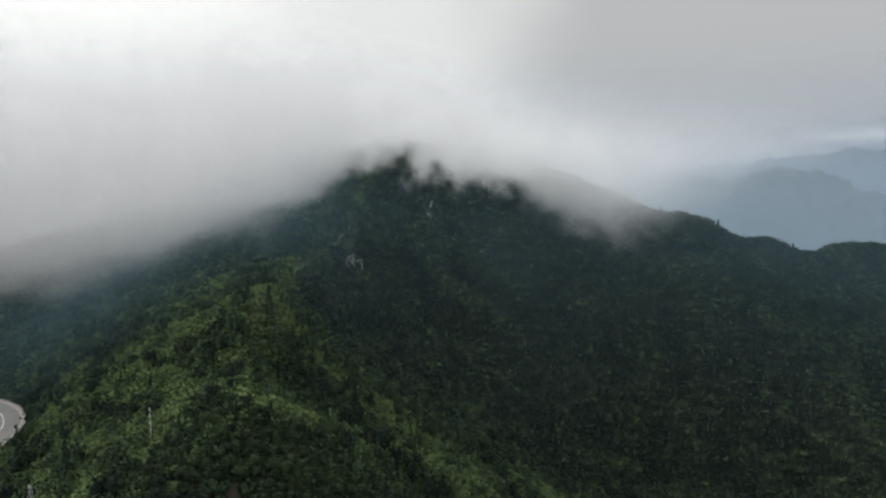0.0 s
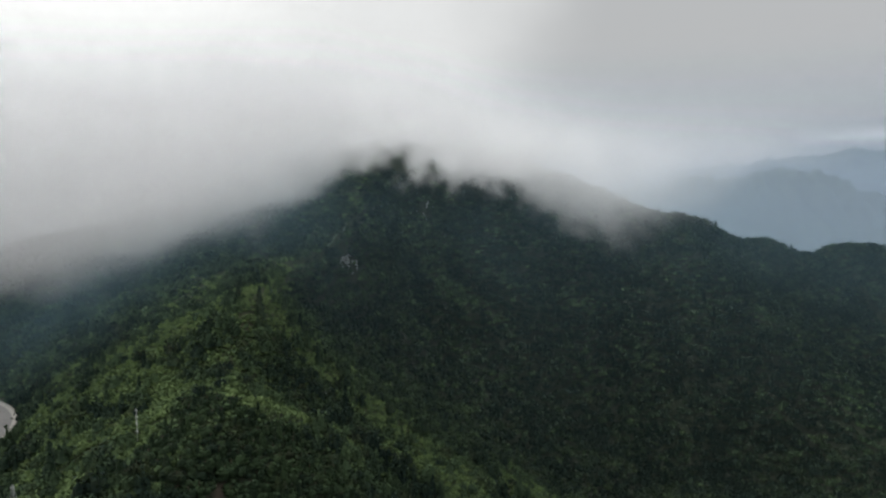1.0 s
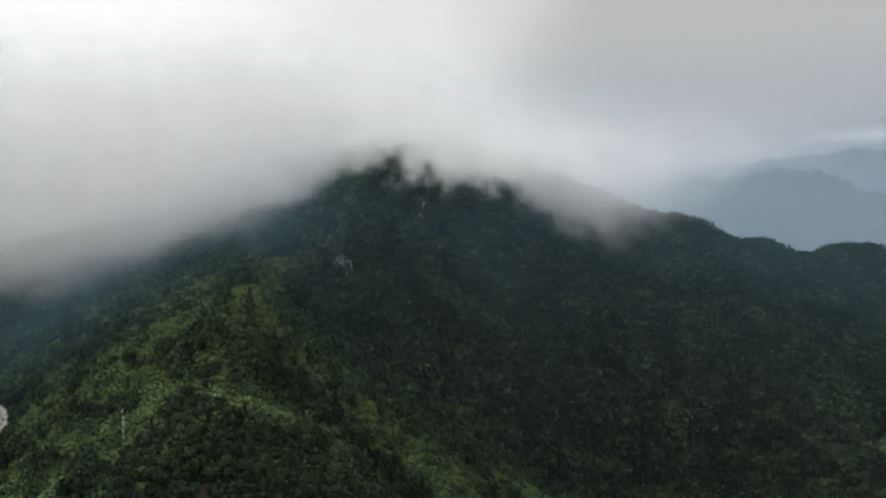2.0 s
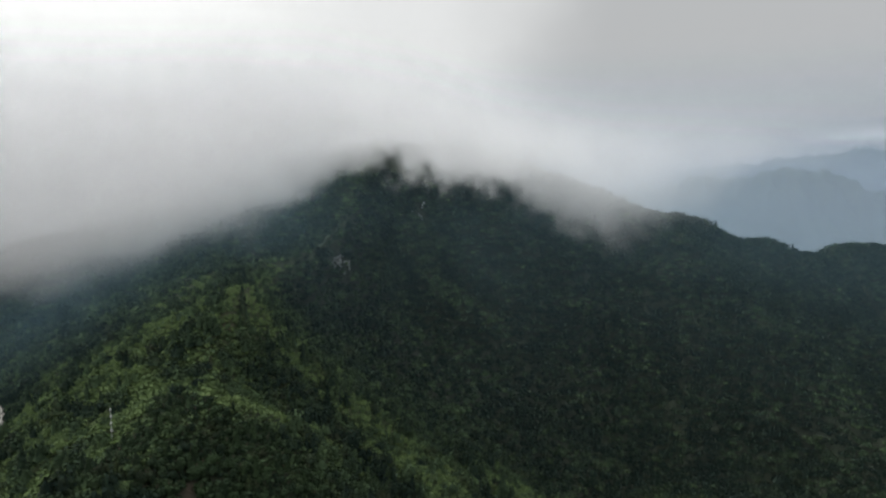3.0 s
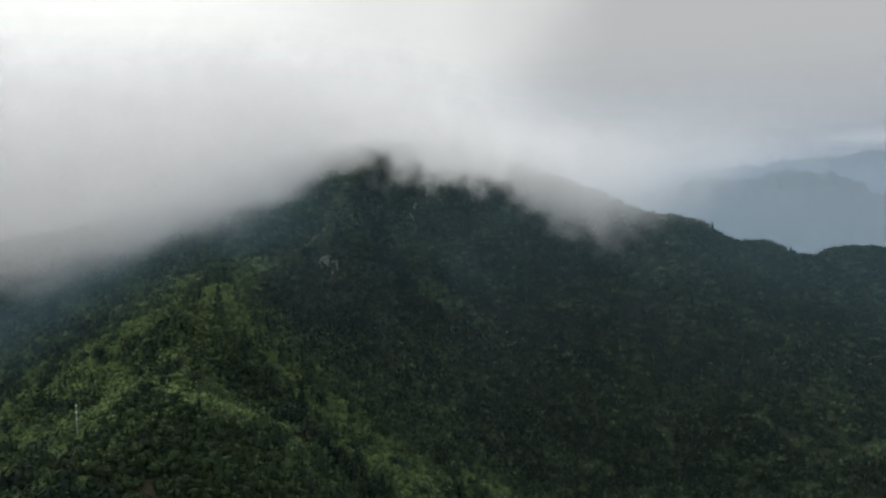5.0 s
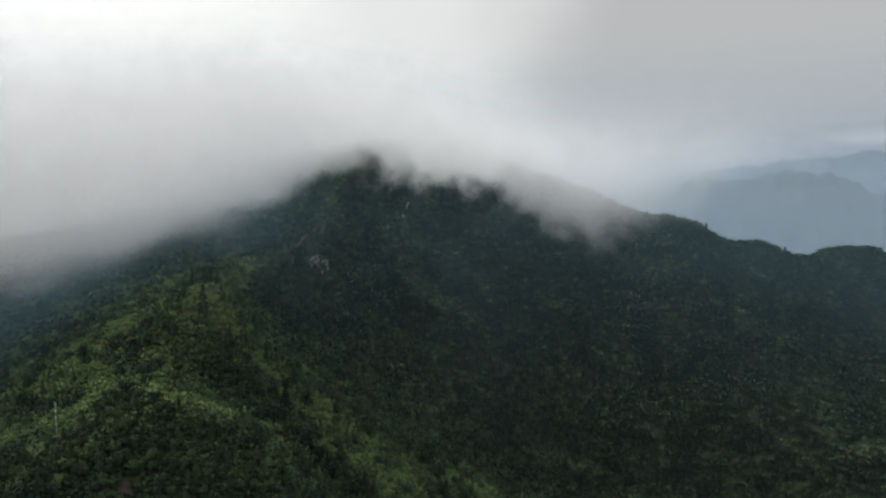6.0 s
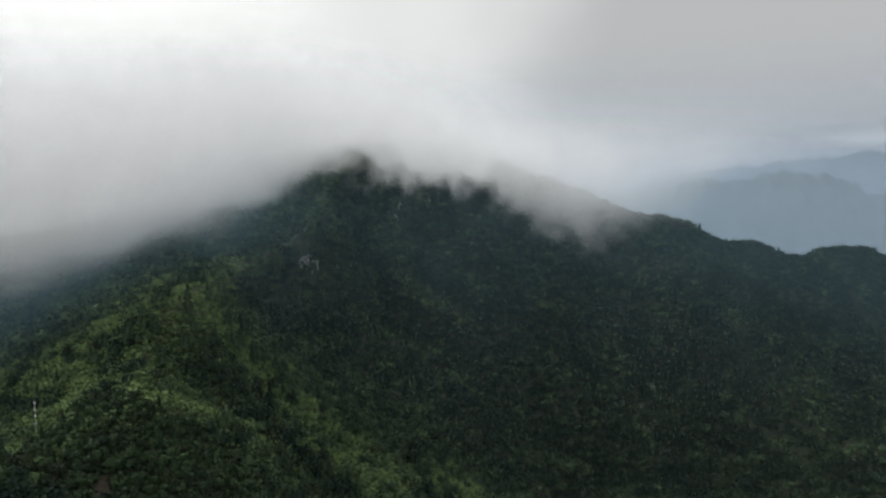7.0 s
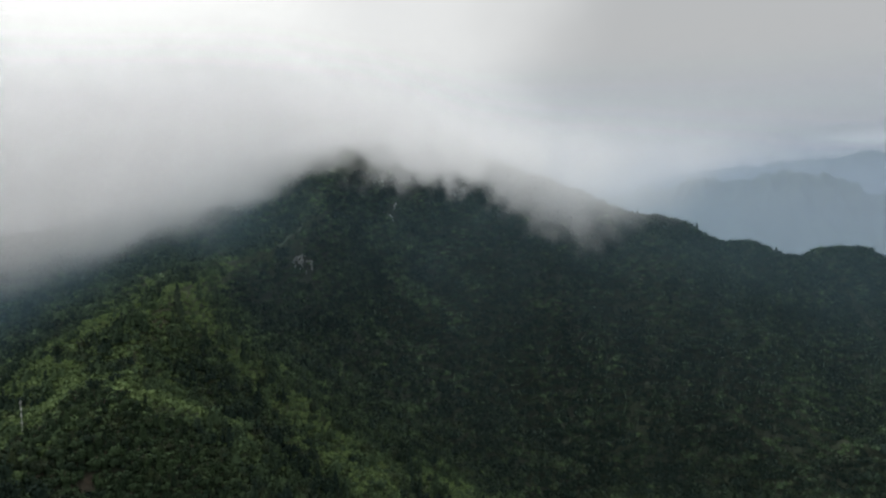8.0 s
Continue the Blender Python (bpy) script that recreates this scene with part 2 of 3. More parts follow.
def crest_field(pts, x, y):
    """Distance to a crest line, the side of it, and the height and step at its nearest point, with the run along it."""
    best = np.full(x.shape, 1e9)
    side, high, step, run = (np.zeros(x.shape) for _ in range(4))
    gone = 0.0
    for (x0, y0, z0, c0), (x1, y1, z1, c1) in zip(pts, pts[1:]):
        dx, dy = x1 - x0, y1 - y0
        length = math.hypot(dx, dy)
        t = np.clip(((x - x0) * dx + (y - y0) * dy) / length ** 2, 0, 1)
        d = np.hypot(x - x0 - t * dx, y - y0 - t * dy)
        near = d < best
        best = np.where(near, d, best)
        side = np.where(near, np.sign((x - x0) * dy - (y - y0) * dx), side)
        high = np.where(near, z0 + t * (z1 - z0), high)
        step = np.where(near, c0 + t * (c1 - c0), step)
        run = np.where(near, gone + t * length, run)
        gone += length
    return best, side, high, step, run


def crest(pts, x, y, slope_left, slope_right, round_off=6.0, gully=9.0, reach=26.0, steepen=0.0):
    d, side, high, step, run = crest_field(pts, x, y)
    round_off = np.where(side > 0, 5.0, round_off)
    slope = np.where(side > 0, slope_right, slope_left)
    step = np.where(side > 0, step, 0)
    ribs = value_noise(run + 0.25 * d, d * 0.25 + 60 * side, 34, 3.3) * gully * (1 - np.exp(-d / 45)) * np.exp(-d / 400)
    return high - slope * (np.sqrt(d * d + round_off ** 2) - round_off) - np.where(side > 0, 0, steepen * np.clip(d - 55, 0, 60)) - step * (1 - np.exp(-d / reach)) + ribs


ROAD_C, ROAD_IN, ROAD_OUT, ROAD_Z = (-304.0, 315.0), 62.0, 83.0, 165.0


def canopy_height(x, y, fine=True):
    x, y = np.asarray(x, float), np.asarray(y, float)
    g = 0.6 if fine else 0.0
    parts = [crest(MAIN_RIDGE, x, y, 0.43, 0.58, 5 + 16 * np.clip((300 - y) / 60, 0, 1), 13 * g, 20.0, 0.3 * np.clip((420 - y) / 120, 0, 1)),
             crest(EAST_RIDGE, x, y, 0.55, 0.87, 8.0, 20 * g, 64.0),
             crest(WEST_SHOULDER, x, y, 0.42, 0.5, 14.0, 8 * g) - 2.0 * np.clip(x + 92, 0, 900),
             crest(EAST_SPUR, x, y, 0.55, 0.55, 14.0, 6 * g),
             crest(KNOLL_SPUR, x, y, 0.68, 0.97, 8.0, 4 * g),
             crest(SUMMIT_RIB, x, y, 1.0, 1.0, 9.0, 4 * g)]
    parts += [crest(s, x, y, 0.80, 0.80, 9.0, 0) for s in zip(SOUTH_SPUR, SOUTH_SPUR[1:])]
    parts.append(crest(SIDE_SPUR, x, y, 0.5, 1.0, 10.0, 5 * g))
    parts.append(45 + 14 * value_noise(x, y, 160, 9.1) - 0.04 * np.clip(np.hypot(x - 100, y - 500) - 700, 0, 4000))
    k = 7.0
    top = np.maximum.reduce(parts)
    z = top + k * np.log(sum(np.exp((p - top) / k) for p in parts))
    if fine:
        z = z + 2.0 * value_noise(x, y, 60, 1.2) + 2.5 * value_noise(x, y, 26, 5.2) + 1.5 * value_noise(x, y, 12, 6.6)
    z = z - 8 * np.exp(-((x + 126) ** 2 + (y - 186) ** 2) / 150)
    r = np.hypot(x - ROAD_C[0], y - ROAD_C[1])
    off = np.maximum(np.maximum(ROAD_IN - 60 - r, r - ROAD_OUT - 2), 0)
    w = np.exp(-(off / 11.0) ** 2)
    return z * (1 - w) + (ROAD_Z + 3.3) * w


CANOPY = 4.0


def bare_ground(x, y):
    """Where soil shows: the worn path along the crest and a landslip on its flank."""
    d, side, high, step, run = crest_field(MAIN_RIDGE, x, y)
    path = np.exp(-(d / 1.3) ** 2) * (0.1 + 0.3 * value_noise(x, y, 12, 2.2) + 0.45 * (y < 390)) * (y > 280) * (y < 720)
    slip = np.exp(-(((x + 91 + 3 * value_noise(x, y, 9, 4.5)) / 2.0) ** 2 + ((y - 318) / 15) ** 2)) * (0.45 + 0.6 * value_noise(x, y, 5, 1.5))
    cut = np.exp(-(((x + 72) / 2.2) ** 2 + ((y - 217) / 6) ** 2)) * (1.0 + 0.5 * value_noise(x, y, 4, 2.5))
    return np.clip(np.maximum(np.maximum(path, slip), cut), 0, 1)


def grid_mesh(name, xs, ys, zf, mat, attributes=None):
    gx, gy = np.meshgrid(xs, ys)
    gz = zf(gx, gy)
    nx, ny = len(xs), len(ys)
    co = np.stack([gx, gy, gz], -1).reshape(-1, 3)
    i = np.arange(nx * ny).reshape(ny, nx)
    quads = np.stack([i[:-1, :-1], i[:-1, 1:], i[1:, 1:], i[1:, :-1]], -1).reshape(-1, 4)
    return quad_mesh(name, co, quads, mat, attributes(gx, gy, gz) if attributes else None)


def quad_mesh(name, co, quads, mat, attributes=None, smooth=True):
    me = bpy.data.meshes.new(name)
    me.vertices.add(len(co))
    me.vertices.foreach_set("co", np.ascontiguousarray(co, np.float32).ravel())
    me.loops.add(quads.size)
    me.loops.foreach_set("vertex_index", np.ascontiguousarray(quads, np.int32).ravel())
    me.polygons.add(len(quads))
    me.polygons.foreach_set("loop_start", np.arange(0, quads.size, quads.shape[1], dtype=np.int32))
    me.polygons.foreach_set("use_smooth", np.full(len(quads), smooth))
    me.update(calc_edges=True)
    me.materials.append(mat)
    for key, values in (attributes or {}).items():
        me.attributes.new(key, "FLOAT", "POINT").data.foreach_set("value", np.ascontiguousarray(values, np.float32).ravel())
    return me


def graded(lo, hi, step, far_lo, far_hi):
    inner = np.arange(lo, hi + step, step)
    grow = np.cumsum(step * 1.16 ** np.arange(1, 200))
    out_hi, out_lo = hi + grow, lo - grow
    return np.concatenate([out_lo[out_lo > far_lo][::-1], inner, out_hi[out_hi < far_hi]])


# ---- far ranges ----
def far_range(name, pts, slope, xs, ys, label):
    def height(x, y):
        z = crest(pts, x, y, slope, slope, 30.0, 70.0, 60.0)
        return z + 22 * value_noise(x, y, 190, 4.4) + 9 * value_noise(x, y, 70, 6.1) + 5 * value_noise(x, y, 30, 8.1) - 10
    me = grid_mesh(name, xs, ys, height, FAR_WOOD)
    return tagged(new(name, me), label, "mountain", kind="structure")


far_range("backdrop", ((450, 3200, 190, 0), (800, 3050, 240, 0), (1057, 2950, 282, 0), (1262, 2900, 309, 0), (1455, 2900, 328, 0), (1588, 2900, 310, 0), (1740, 2890, 279, 0), (1923, 2870, 215, 0), (2300, 2750, 130, 0)),
          0.5, np.arange(400, 2600, 16.0), np.arange(2350, 3400, 16.0), "blue wooded mountain range in distant haze")
far_range("backdrop", ((1500, 4700, 330, 0), (2200, 4400, 425, 0), (2600, 4250, 470, 0), (3100, 4000, 430, 0)),
          0.5, np.arange(1200, 3300, 30.0), np.arange(3700, 4700, 30.0), "pale blue farthest mountain range under the cloud")


# ---- road bend on the west flank ----
def part(name, bm, mat, parent, label=""):
    me = bpy.data.meshes.new(name)
    bm.to_mesh(me)
    bm.free()
    me.materials.append(mat)
    ob = new(name, me)
    ob.parent = parent
    if label:
        ob["label"] = label
    return ob


def ring_band(r0, r1, z0, z1, a0=-150, a1=150, steps=120):
    """A band of the bend between two radii, z0 at its foot and z1 at its top."""
    bm = bmesh.new()
    rows = []
    for k in range(steps + 1):
        a = radians(a0 + (a1 - a0) * k / steps)
        c, s = math.cos(a), math.sin(a)
        rows.append([bm.verts.new((ROAD_C[0] + r * c, ROAD_C[1] + r * s, z)) for r, z in ((r0, z0), (r0, z1), (r1, z1), (r1, z0))])
    for p, q in zip(rows, rows[1:]):
        for j in range(4):
            bm.faces.new((p[j], q[j], q[(j + 1) % 4], p[(j + 1) % 4]))
    bm.faces.new(rows[0])
    bm.faces.new(rows[-1][::-1])
    bmesh.ops.recalc_face_normals(bm, faces=bm.faces)
    return bm


def build_road():
    road = part("road", ring_band(ROAD_IN, ROAD_OUT - 2.2, ROAD_Z - 1.5, ROAD_Z), CONCRETE, None)
    tagged(road, "grey concrete mountain road curving in a wide bend", "road", kind="structure")
    part("shoulder", ring_band(ROAD_OUT - 2.2, ROAD_OUT, ROAD_Z - 1.5, ROAD_Z + 0.05), KERB, road, "pale concrete shoulder")
    part("parapet", ring_band(ROAD_OUT - 0.1, ROAD_OUT + 0.25, ROAD_Z - 1.0, ROAD_Z + 0.7), KERB, road, "low concrete parapet")
    part("kerb", ring_band(ROAD_IN - 0.6, ROAD_IN, ROAD_Z - 1.0, ROAD_Z + 0.3), KERB, road, "pale inner kerb")
    part("line", ring_band(72.6, 73.0, ROAD_Z - 0.5, ROAD_Z + 0.008), PAINT, road, "worn pale lane line")


build_road()


# ---- plants ----
def crown_body(radius, height, lift, seed, shape, around, rings, body=0.78):
    """The dense inner foliage of a crown: an uneven lobed body, open below."""
    r = np.random.default_rng(seed + 500)
    a = np.linspace(0, 6.2832, around, endpoint=False)[None] + 0.3 * np.arange(rings + 1)[:, None]
    f = np.linspace(0.03, 0.98, rings + 1)[:, None] * np.ones_like(a)
    wide = (f ** 0.8) if shape == "cone" else np.sin(f * 2.3) ** 0.7
    rad = body * radius * wide * (1 + r.uniform(-0.3, 0.3, a.shape))
    z = lift + height * (0.5 + 0.5 * np.cos(f * 2.5)) * 0.74 * (1 + r.uniform(-0.1, 0.1, a.shape)) if shape != "cone" else lift + height * (1 - f) * 0.85
    co = np.stack([rad * np.cos(a), rad * np.sin(a), z], -1).reshape(-1, 3)
    i = np.arange(co.shape[0]).reshape(rings + 1, around)
    j = np.roll(i, -1, axis=1)
    return co, np.stack([i[1:], j[1:], j[:-1], i[:-1]], -1).reshape(-1, 4)


def crown(n, radius, height, lift, size, seed, shape="round", around=5, rings=2):
    a, qa = leaf_cards(n, radius, height, lift, size, seed, shape)
    b, qb = crown_body(radius, height, lift, seed, shape, around, rings)
    return np.concatenate([a, b]), np.concatenate([qa, qb + len(a)])


def clump(n, radius, height, lift, size, seed, spires=0.1):
    """Two to four stems grown together: an irregular crown with gaps and a ragged top."""
    r = np.random.default_rng(seed + 900)
    cos, quads, base = [], [], 0
    m = int(r.integers(2, 5))
    share = r.dirichlet(np.full(m, 4.0))
    for i in range(m):
        a, off = 6.2832 * (i + r.uniform(-0.25, 0.25)) / m, radius * r.uniform(0.35, 0.7)
        f = (share[i] * m) ** 0.5
        pointed = r.random() < spires
        co, qu = crown(max(7, int(n * share[i])), radius * 0.68 * f * (0.75 if pointed else 1), height * r.uniform(0.45, 0.8) * f * (1.2 if pointed else 1), lift * r.uniform(0.3, 1.6), size, seed * 7 + i,
                       "cone" if pointed else "round", 5, 1)
        co = co * np.array([r.uniform(0.8, 1.25), r.uniform(0.8, 1.25), 1]) + np.array([off * math.cos(a), off * math.sin(a), 0])
        cos.append(co)
        quads.append(qu + base)
        base += len(co)
    return np.concatenate(cos), np.concatenate(quads)


def leaf_cards(n, radius, height, lift, size, seed, shape="round"):
    """A crown of many small bent leaf clumps round an uneven body: arrays of points and quads."""
    r = np.random.default_rng(seed)
    lobes = r.normal(0, 1, (7, 3))
    lobes /= np.linalg.norm(lobes, axis=1)[:, None]
    k = np.arange(n) + 0.5
    phi, cz = k * 2.39996, 1 - 1.75 * k / n
    sz = np.sqrt(np.clip(1 - cz * cz, 0, 1))
    way = np.stack([np.cos(phi) * sz, np.sin(phi) * sz, cz], 1)
    bulge = 0.62 + 0.55 * np.max(np.clip(way @ lobes.T, 0, 1) ** 5, axis=1) + r.uniform(-0.1, 0.1, n)
    p = way * bulge[:, None]
    if shape == "cone":
        up = (cz + 0.75) / 1.75
        rad = (1 - up) ** 0.85 + 0.06
        p = np.stack([np.cos(phi) * rad * (0.85 + 0.3 * r.random(n)), np.sin(phi) * rad * (0.85 + 0.3 * r.random(n)), 2 * up - 1], 1)
        way = np.stack([np.cos(phi), np.sin(phi), np.full(n, 0.5)], 1)
    p = p * np.array([radius, radius, height / 2]) + np.array([0, 0, lift + height / 2])
    nrm = way + r.normal(0, 0.3, (n, 3)) + np.array([0, 0, 0.25])
    nrm /= np.linalg.norm(nrm, axis=1)[:, None]
    side = np.cross(nrm, r.normal(0, 1, (n, 3)))
    side /= np.linalg.norm(side, axis=1)[:, None]
    other = np.cross(nrm, side)
    s = size * r.uniform(0.65, 1.35, n)[:, None]
    droop = nrm * s * 0.35
    a, b, c, d = p + side * s - droop, p + other * s * 0.75, p - side * s - droop, p - other * s * 0.75
    co = np.stack([a, b, c, d], 1).reshape(-1, 3)
    return co, np.arange(4 * n).reshape(n, 4)


def joined_plants(name, templates, x, y, z, kind, scale, turn, tint, tall, mat):
    cos, quads, tints, base = [], [], [], 0
    for i, (co, qu) in enumerate(templates):
        sel = np.where(kind == i)[0]
        if not len(sel):
            continue
        c, s = np.cos(turn[sel])[:, None], np.sin(turn[sel])[:, None]
        sc = scale[sel][:, None]
        px = (co[None, :, 0] * c - co[None, :, 1] * s) * sc + x[sel][:, None]
        py = (co[None, :, 0] * s + co[None, :, 1] * c) * sc + y[sel][:, None]
        pz = co[None, :, 2] * sc * tall[sel][:, None] + z[sel][:, None]
        n = len(co)
        cos.append(np.stack([px, py, pz], -1).reshape(-1, 3))
        quads.append((qu[None] + (np.arange(len(sel)) * n)[:, None, None]).reshape(-1, 4) + base)
        tints.append(np.repeat(tint[sel], n))
        base += n * len(sel)
    return new(name, quad_mesh(name, np.concatenate(cos), np.concatenate(quads), mat, {"tint": np.concatenate(tints)}))


def scatter(x0, x1, y0, y1, gap):
    gx, gy = np.meshgrid(np.arange(x0, x1, gap), np.arange(y0, y1, gap))
    x = gx.ravel() + rng.uniform(-0.55, 0.55, gx.size) * gap
    y = gy.ravel() + rng.uniform(-0.55, 0.55, gx.size) * gap
    return x, y


def keep_off(x, y):
    """Plants keep off the road, the bare soil and the far side of the crests."""
    r = np.hypot(x - ROAD_C[0], y - ROAD_C[1])
    ok = ((r < ROAD_IN - 4) | (r > ROAD_OUT + 3)) & (bare_ground(x, y) < 0.3)
    strip, *_ = crest_field(KNOLL_STRIP, x, y)
    ok &= strip > np.where(x < -50, 6.0, 0.5) + 3.5 * value_noise(x, y, 8, 2.9)
    d, *_ = crest_field(CREST_PATH, x, y)
    ok &= d > 1.8
    for cx, cy, cr in CLEARINGS:
        ok &= np.hypot(x - cx, y - cy) > cr
    return ok


KNOLL_STRIP = ((-86, 262, 0, 0), (-69, 262, 0, 0), (-57, 278, 0, 0), (-41, 302, 0, 0), (-22, 317, 0, 0), (10, 334, 0, 0), (45, 352, 0, 0))


CREST_PATH = ((-90, 535, 0, 0), (-88, 548, 0, 0), (-83, 572, 0, 0), (-82, 606, 0, 0))


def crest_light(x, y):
    """Scrub along the main crest and its west flank, evergreen wood on the steep east face and up the bowl; the flanks'
    light and shade are painted in too, bright to the west and dark to the east.
    """
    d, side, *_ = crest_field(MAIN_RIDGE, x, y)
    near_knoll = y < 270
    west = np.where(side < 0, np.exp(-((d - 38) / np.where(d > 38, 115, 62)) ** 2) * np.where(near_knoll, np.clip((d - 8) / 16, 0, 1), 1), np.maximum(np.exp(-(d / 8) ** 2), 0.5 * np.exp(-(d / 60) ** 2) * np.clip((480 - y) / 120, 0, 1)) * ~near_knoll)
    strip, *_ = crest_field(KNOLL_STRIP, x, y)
    # shade under the fog, painted in as a darker flank further up
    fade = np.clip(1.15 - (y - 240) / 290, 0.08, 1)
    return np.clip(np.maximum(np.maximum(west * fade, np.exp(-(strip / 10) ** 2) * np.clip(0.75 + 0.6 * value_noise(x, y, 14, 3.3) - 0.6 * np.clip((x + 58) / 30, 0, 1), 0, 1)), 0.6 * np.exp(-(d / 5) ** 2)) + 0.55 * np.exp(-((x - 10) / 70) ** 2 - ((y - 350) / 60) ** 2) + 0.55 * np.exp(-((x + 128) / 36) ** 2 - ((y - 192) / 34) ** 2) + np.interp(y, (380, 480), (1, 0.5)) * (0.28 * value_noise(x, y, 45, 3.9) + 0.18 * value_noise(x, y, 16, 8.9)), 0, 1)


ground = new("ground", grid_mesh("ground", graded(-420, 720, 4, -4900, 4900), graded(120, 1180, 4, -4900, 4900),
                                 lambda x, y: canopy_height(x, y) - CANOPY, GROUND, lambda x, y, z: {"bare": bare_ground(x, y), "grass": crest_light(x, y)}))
tagged(ground, "steep green mountain ground with bare soil on its crest", "ground", kind="structure")


def plant(x, y, near):
    ok = keep_off(x, y)
    x, y = x[ok], y[ok]
    n = len(x)
    light = crest_light(x, y)
    patch = value_noise(x, y, 21, 6.3) + 0.6 * value_noise(x, y, 9, 1.7)
    scrub = rng.random(n) < np.clip((light + (0.48 if near else 0.4) * patch - 0.18) * 1.6, 0, 0.92)
    tall_one = rng.random(n) < 0.05 + 0.07 * (value_noise(x, y, 38, 5.9) > 0.1)     # dark trees that stand above the scrub
    scrub &= ~tall_one
    scale = np.where(scrub, rng.uniform(0.55, 0.95, n) * (1 - 0.38 * np.clip(1.6 * light - 0.4, 0, 1) * np.interp(y, (300, 350), (1, 0.3))), rng.uniform(0.7, 1.0, n) ** 1.5 * 1.55) * np.where(tall_one & ~scrub, 1.35, 1)
    # scrub greener than wood, plus the painted brightness of crest and flank
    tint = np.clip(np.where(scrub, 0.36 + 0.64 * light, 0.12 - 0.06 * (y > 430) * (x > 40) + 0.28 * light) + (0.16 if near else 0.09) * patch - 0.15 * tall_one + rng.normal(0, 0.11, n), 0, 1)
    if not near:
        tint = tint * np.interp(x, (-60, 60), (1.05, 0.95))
    z = canopy_height(x, y) - CANOPY - 0.3 + np.where(scrub, 0.7, 0)
    conifer = (rng.random(n) < (0.03 + 0.16 * (value_noise(x, y, 50, 7.7) > 0.35) if near else 0.008)) & ~scrub
    kind = np.where(conifer, 7, rng.integers(0, 7, n))
    tall = np.where(conifer, 1.15, rng.uniform(0.8, 1.2, n))
    tall = tall * np.where(tall_one, 1.25 if near else 1.1, 1)
    return x, y, z, kind, scale, rng.uniform(0, 6.28, n), tint, tall


NEAR_T = [clump(58, 2.5, 4.4, 0.6, 0.43, s) for s in (11, 12, 13, 14, 16, 17, 18)] + [crown(40, 1.5, 5.8, 0.3, 0.52, 15, "cone", 5, 2)]
FAR_T = [clump(26, 4.2, 4.4, 0.3, 0.8, s, 0.0) for s in (21, 22, 23, 24, 26, 27, 28)] + [crown(32, 2.2, 7.0, 0.2, 0.85, 25, "cone")]
BUSH_T = [leaf_cards(14, 1.15, 1.5, 0.1, 0.5, s) for s in (41, 42, 43)]
BOULDERS = ((-190, 292, 1.0), (-130, 245, 1.1), (-44, 303, 0.8), (-15, 370, 0.9), (-55, 293, 0.7))
CLEARINGS = ((-75, 561, 9), (-16, 734, 8), (-120.5, 183, 7), (-108.5, 237, 4.5), *((bx, by, 2.6) for bx, by, _ in BOULDERS))


def undergrowth(x0, x1, y0, y1, gap):
    """Low bushes and tall grass that close the ground between the trees."""
    x, y = scatter(x0, x1, y0, y1, gap)
    r = np.hypot(x - ROAD_C[0], y - ROAD_C[1])
    ok = ((r < ROAD_IN - 2) | (r > ROAD_OUT + 1.5)) & (bare_ground(x, y) < 0.4) & (x > -0.74 * y) & (canopy_height(x, y, False) > 284 - 0.55 * y)
    x, y = x[ok], y[ok]
    n = len(x)
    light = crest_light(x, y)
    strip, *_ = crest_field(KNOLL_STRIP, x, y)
    # the bushes take on crest_light's painted flank brightness; the strip is paler grass
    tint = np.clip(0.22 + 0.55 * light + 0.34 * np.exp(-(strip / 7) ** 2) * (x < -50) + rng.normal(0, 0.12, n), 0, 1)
    z = canopy_height(x, y) - CANOPY - 0.15
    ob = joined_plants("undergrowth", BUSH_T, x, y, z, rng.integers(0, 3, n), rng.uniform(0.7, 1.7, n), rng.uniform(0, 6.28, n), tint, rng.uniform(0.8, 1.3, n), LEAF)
    tagged(ob, "low green bushes and tall grass on the ridge", "undergrowth", kind="stuff")


def build_forest():
    x, y = scatter(-270, 130, 160, 430, 3.4)
    keep = (x > -0.74 * y) & (canopy_height(x, y, False) > 284 - 0.55 * y)
    x, y = x[keep], y[keep]
    own = (x > -102) & (x < -28) & (y > 204) & (y < 264)
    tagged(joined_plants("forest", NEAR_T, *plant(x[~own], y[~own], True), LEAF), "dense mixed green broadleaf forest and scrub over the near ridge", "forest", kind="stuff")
    x, y = scatter(-420, 900, 260, 1230, 5.55)
    keep = ((y >= 430) | (x < -270) | (x > 130)) & ((y > 330) | (x < 0))
    x, y = x[keep], y[keep]
    d, side, *_ = crest_field(EAST_RIDGE, x, y)
    keep = ~((side < 0) & (d > 30) & (x < 440)) & ~((side < 0) & (d > 45)) & (x - 60 < 0.70 * y) & (x > -0.71 * y) & (canopy_height(x, y, False) < 308) & (canopy_height(x, y, False) > 290 - 0.54 * y)
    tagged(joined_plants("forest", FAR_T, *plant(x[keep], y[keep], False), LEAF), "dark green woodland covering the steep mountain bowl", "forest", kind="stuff")


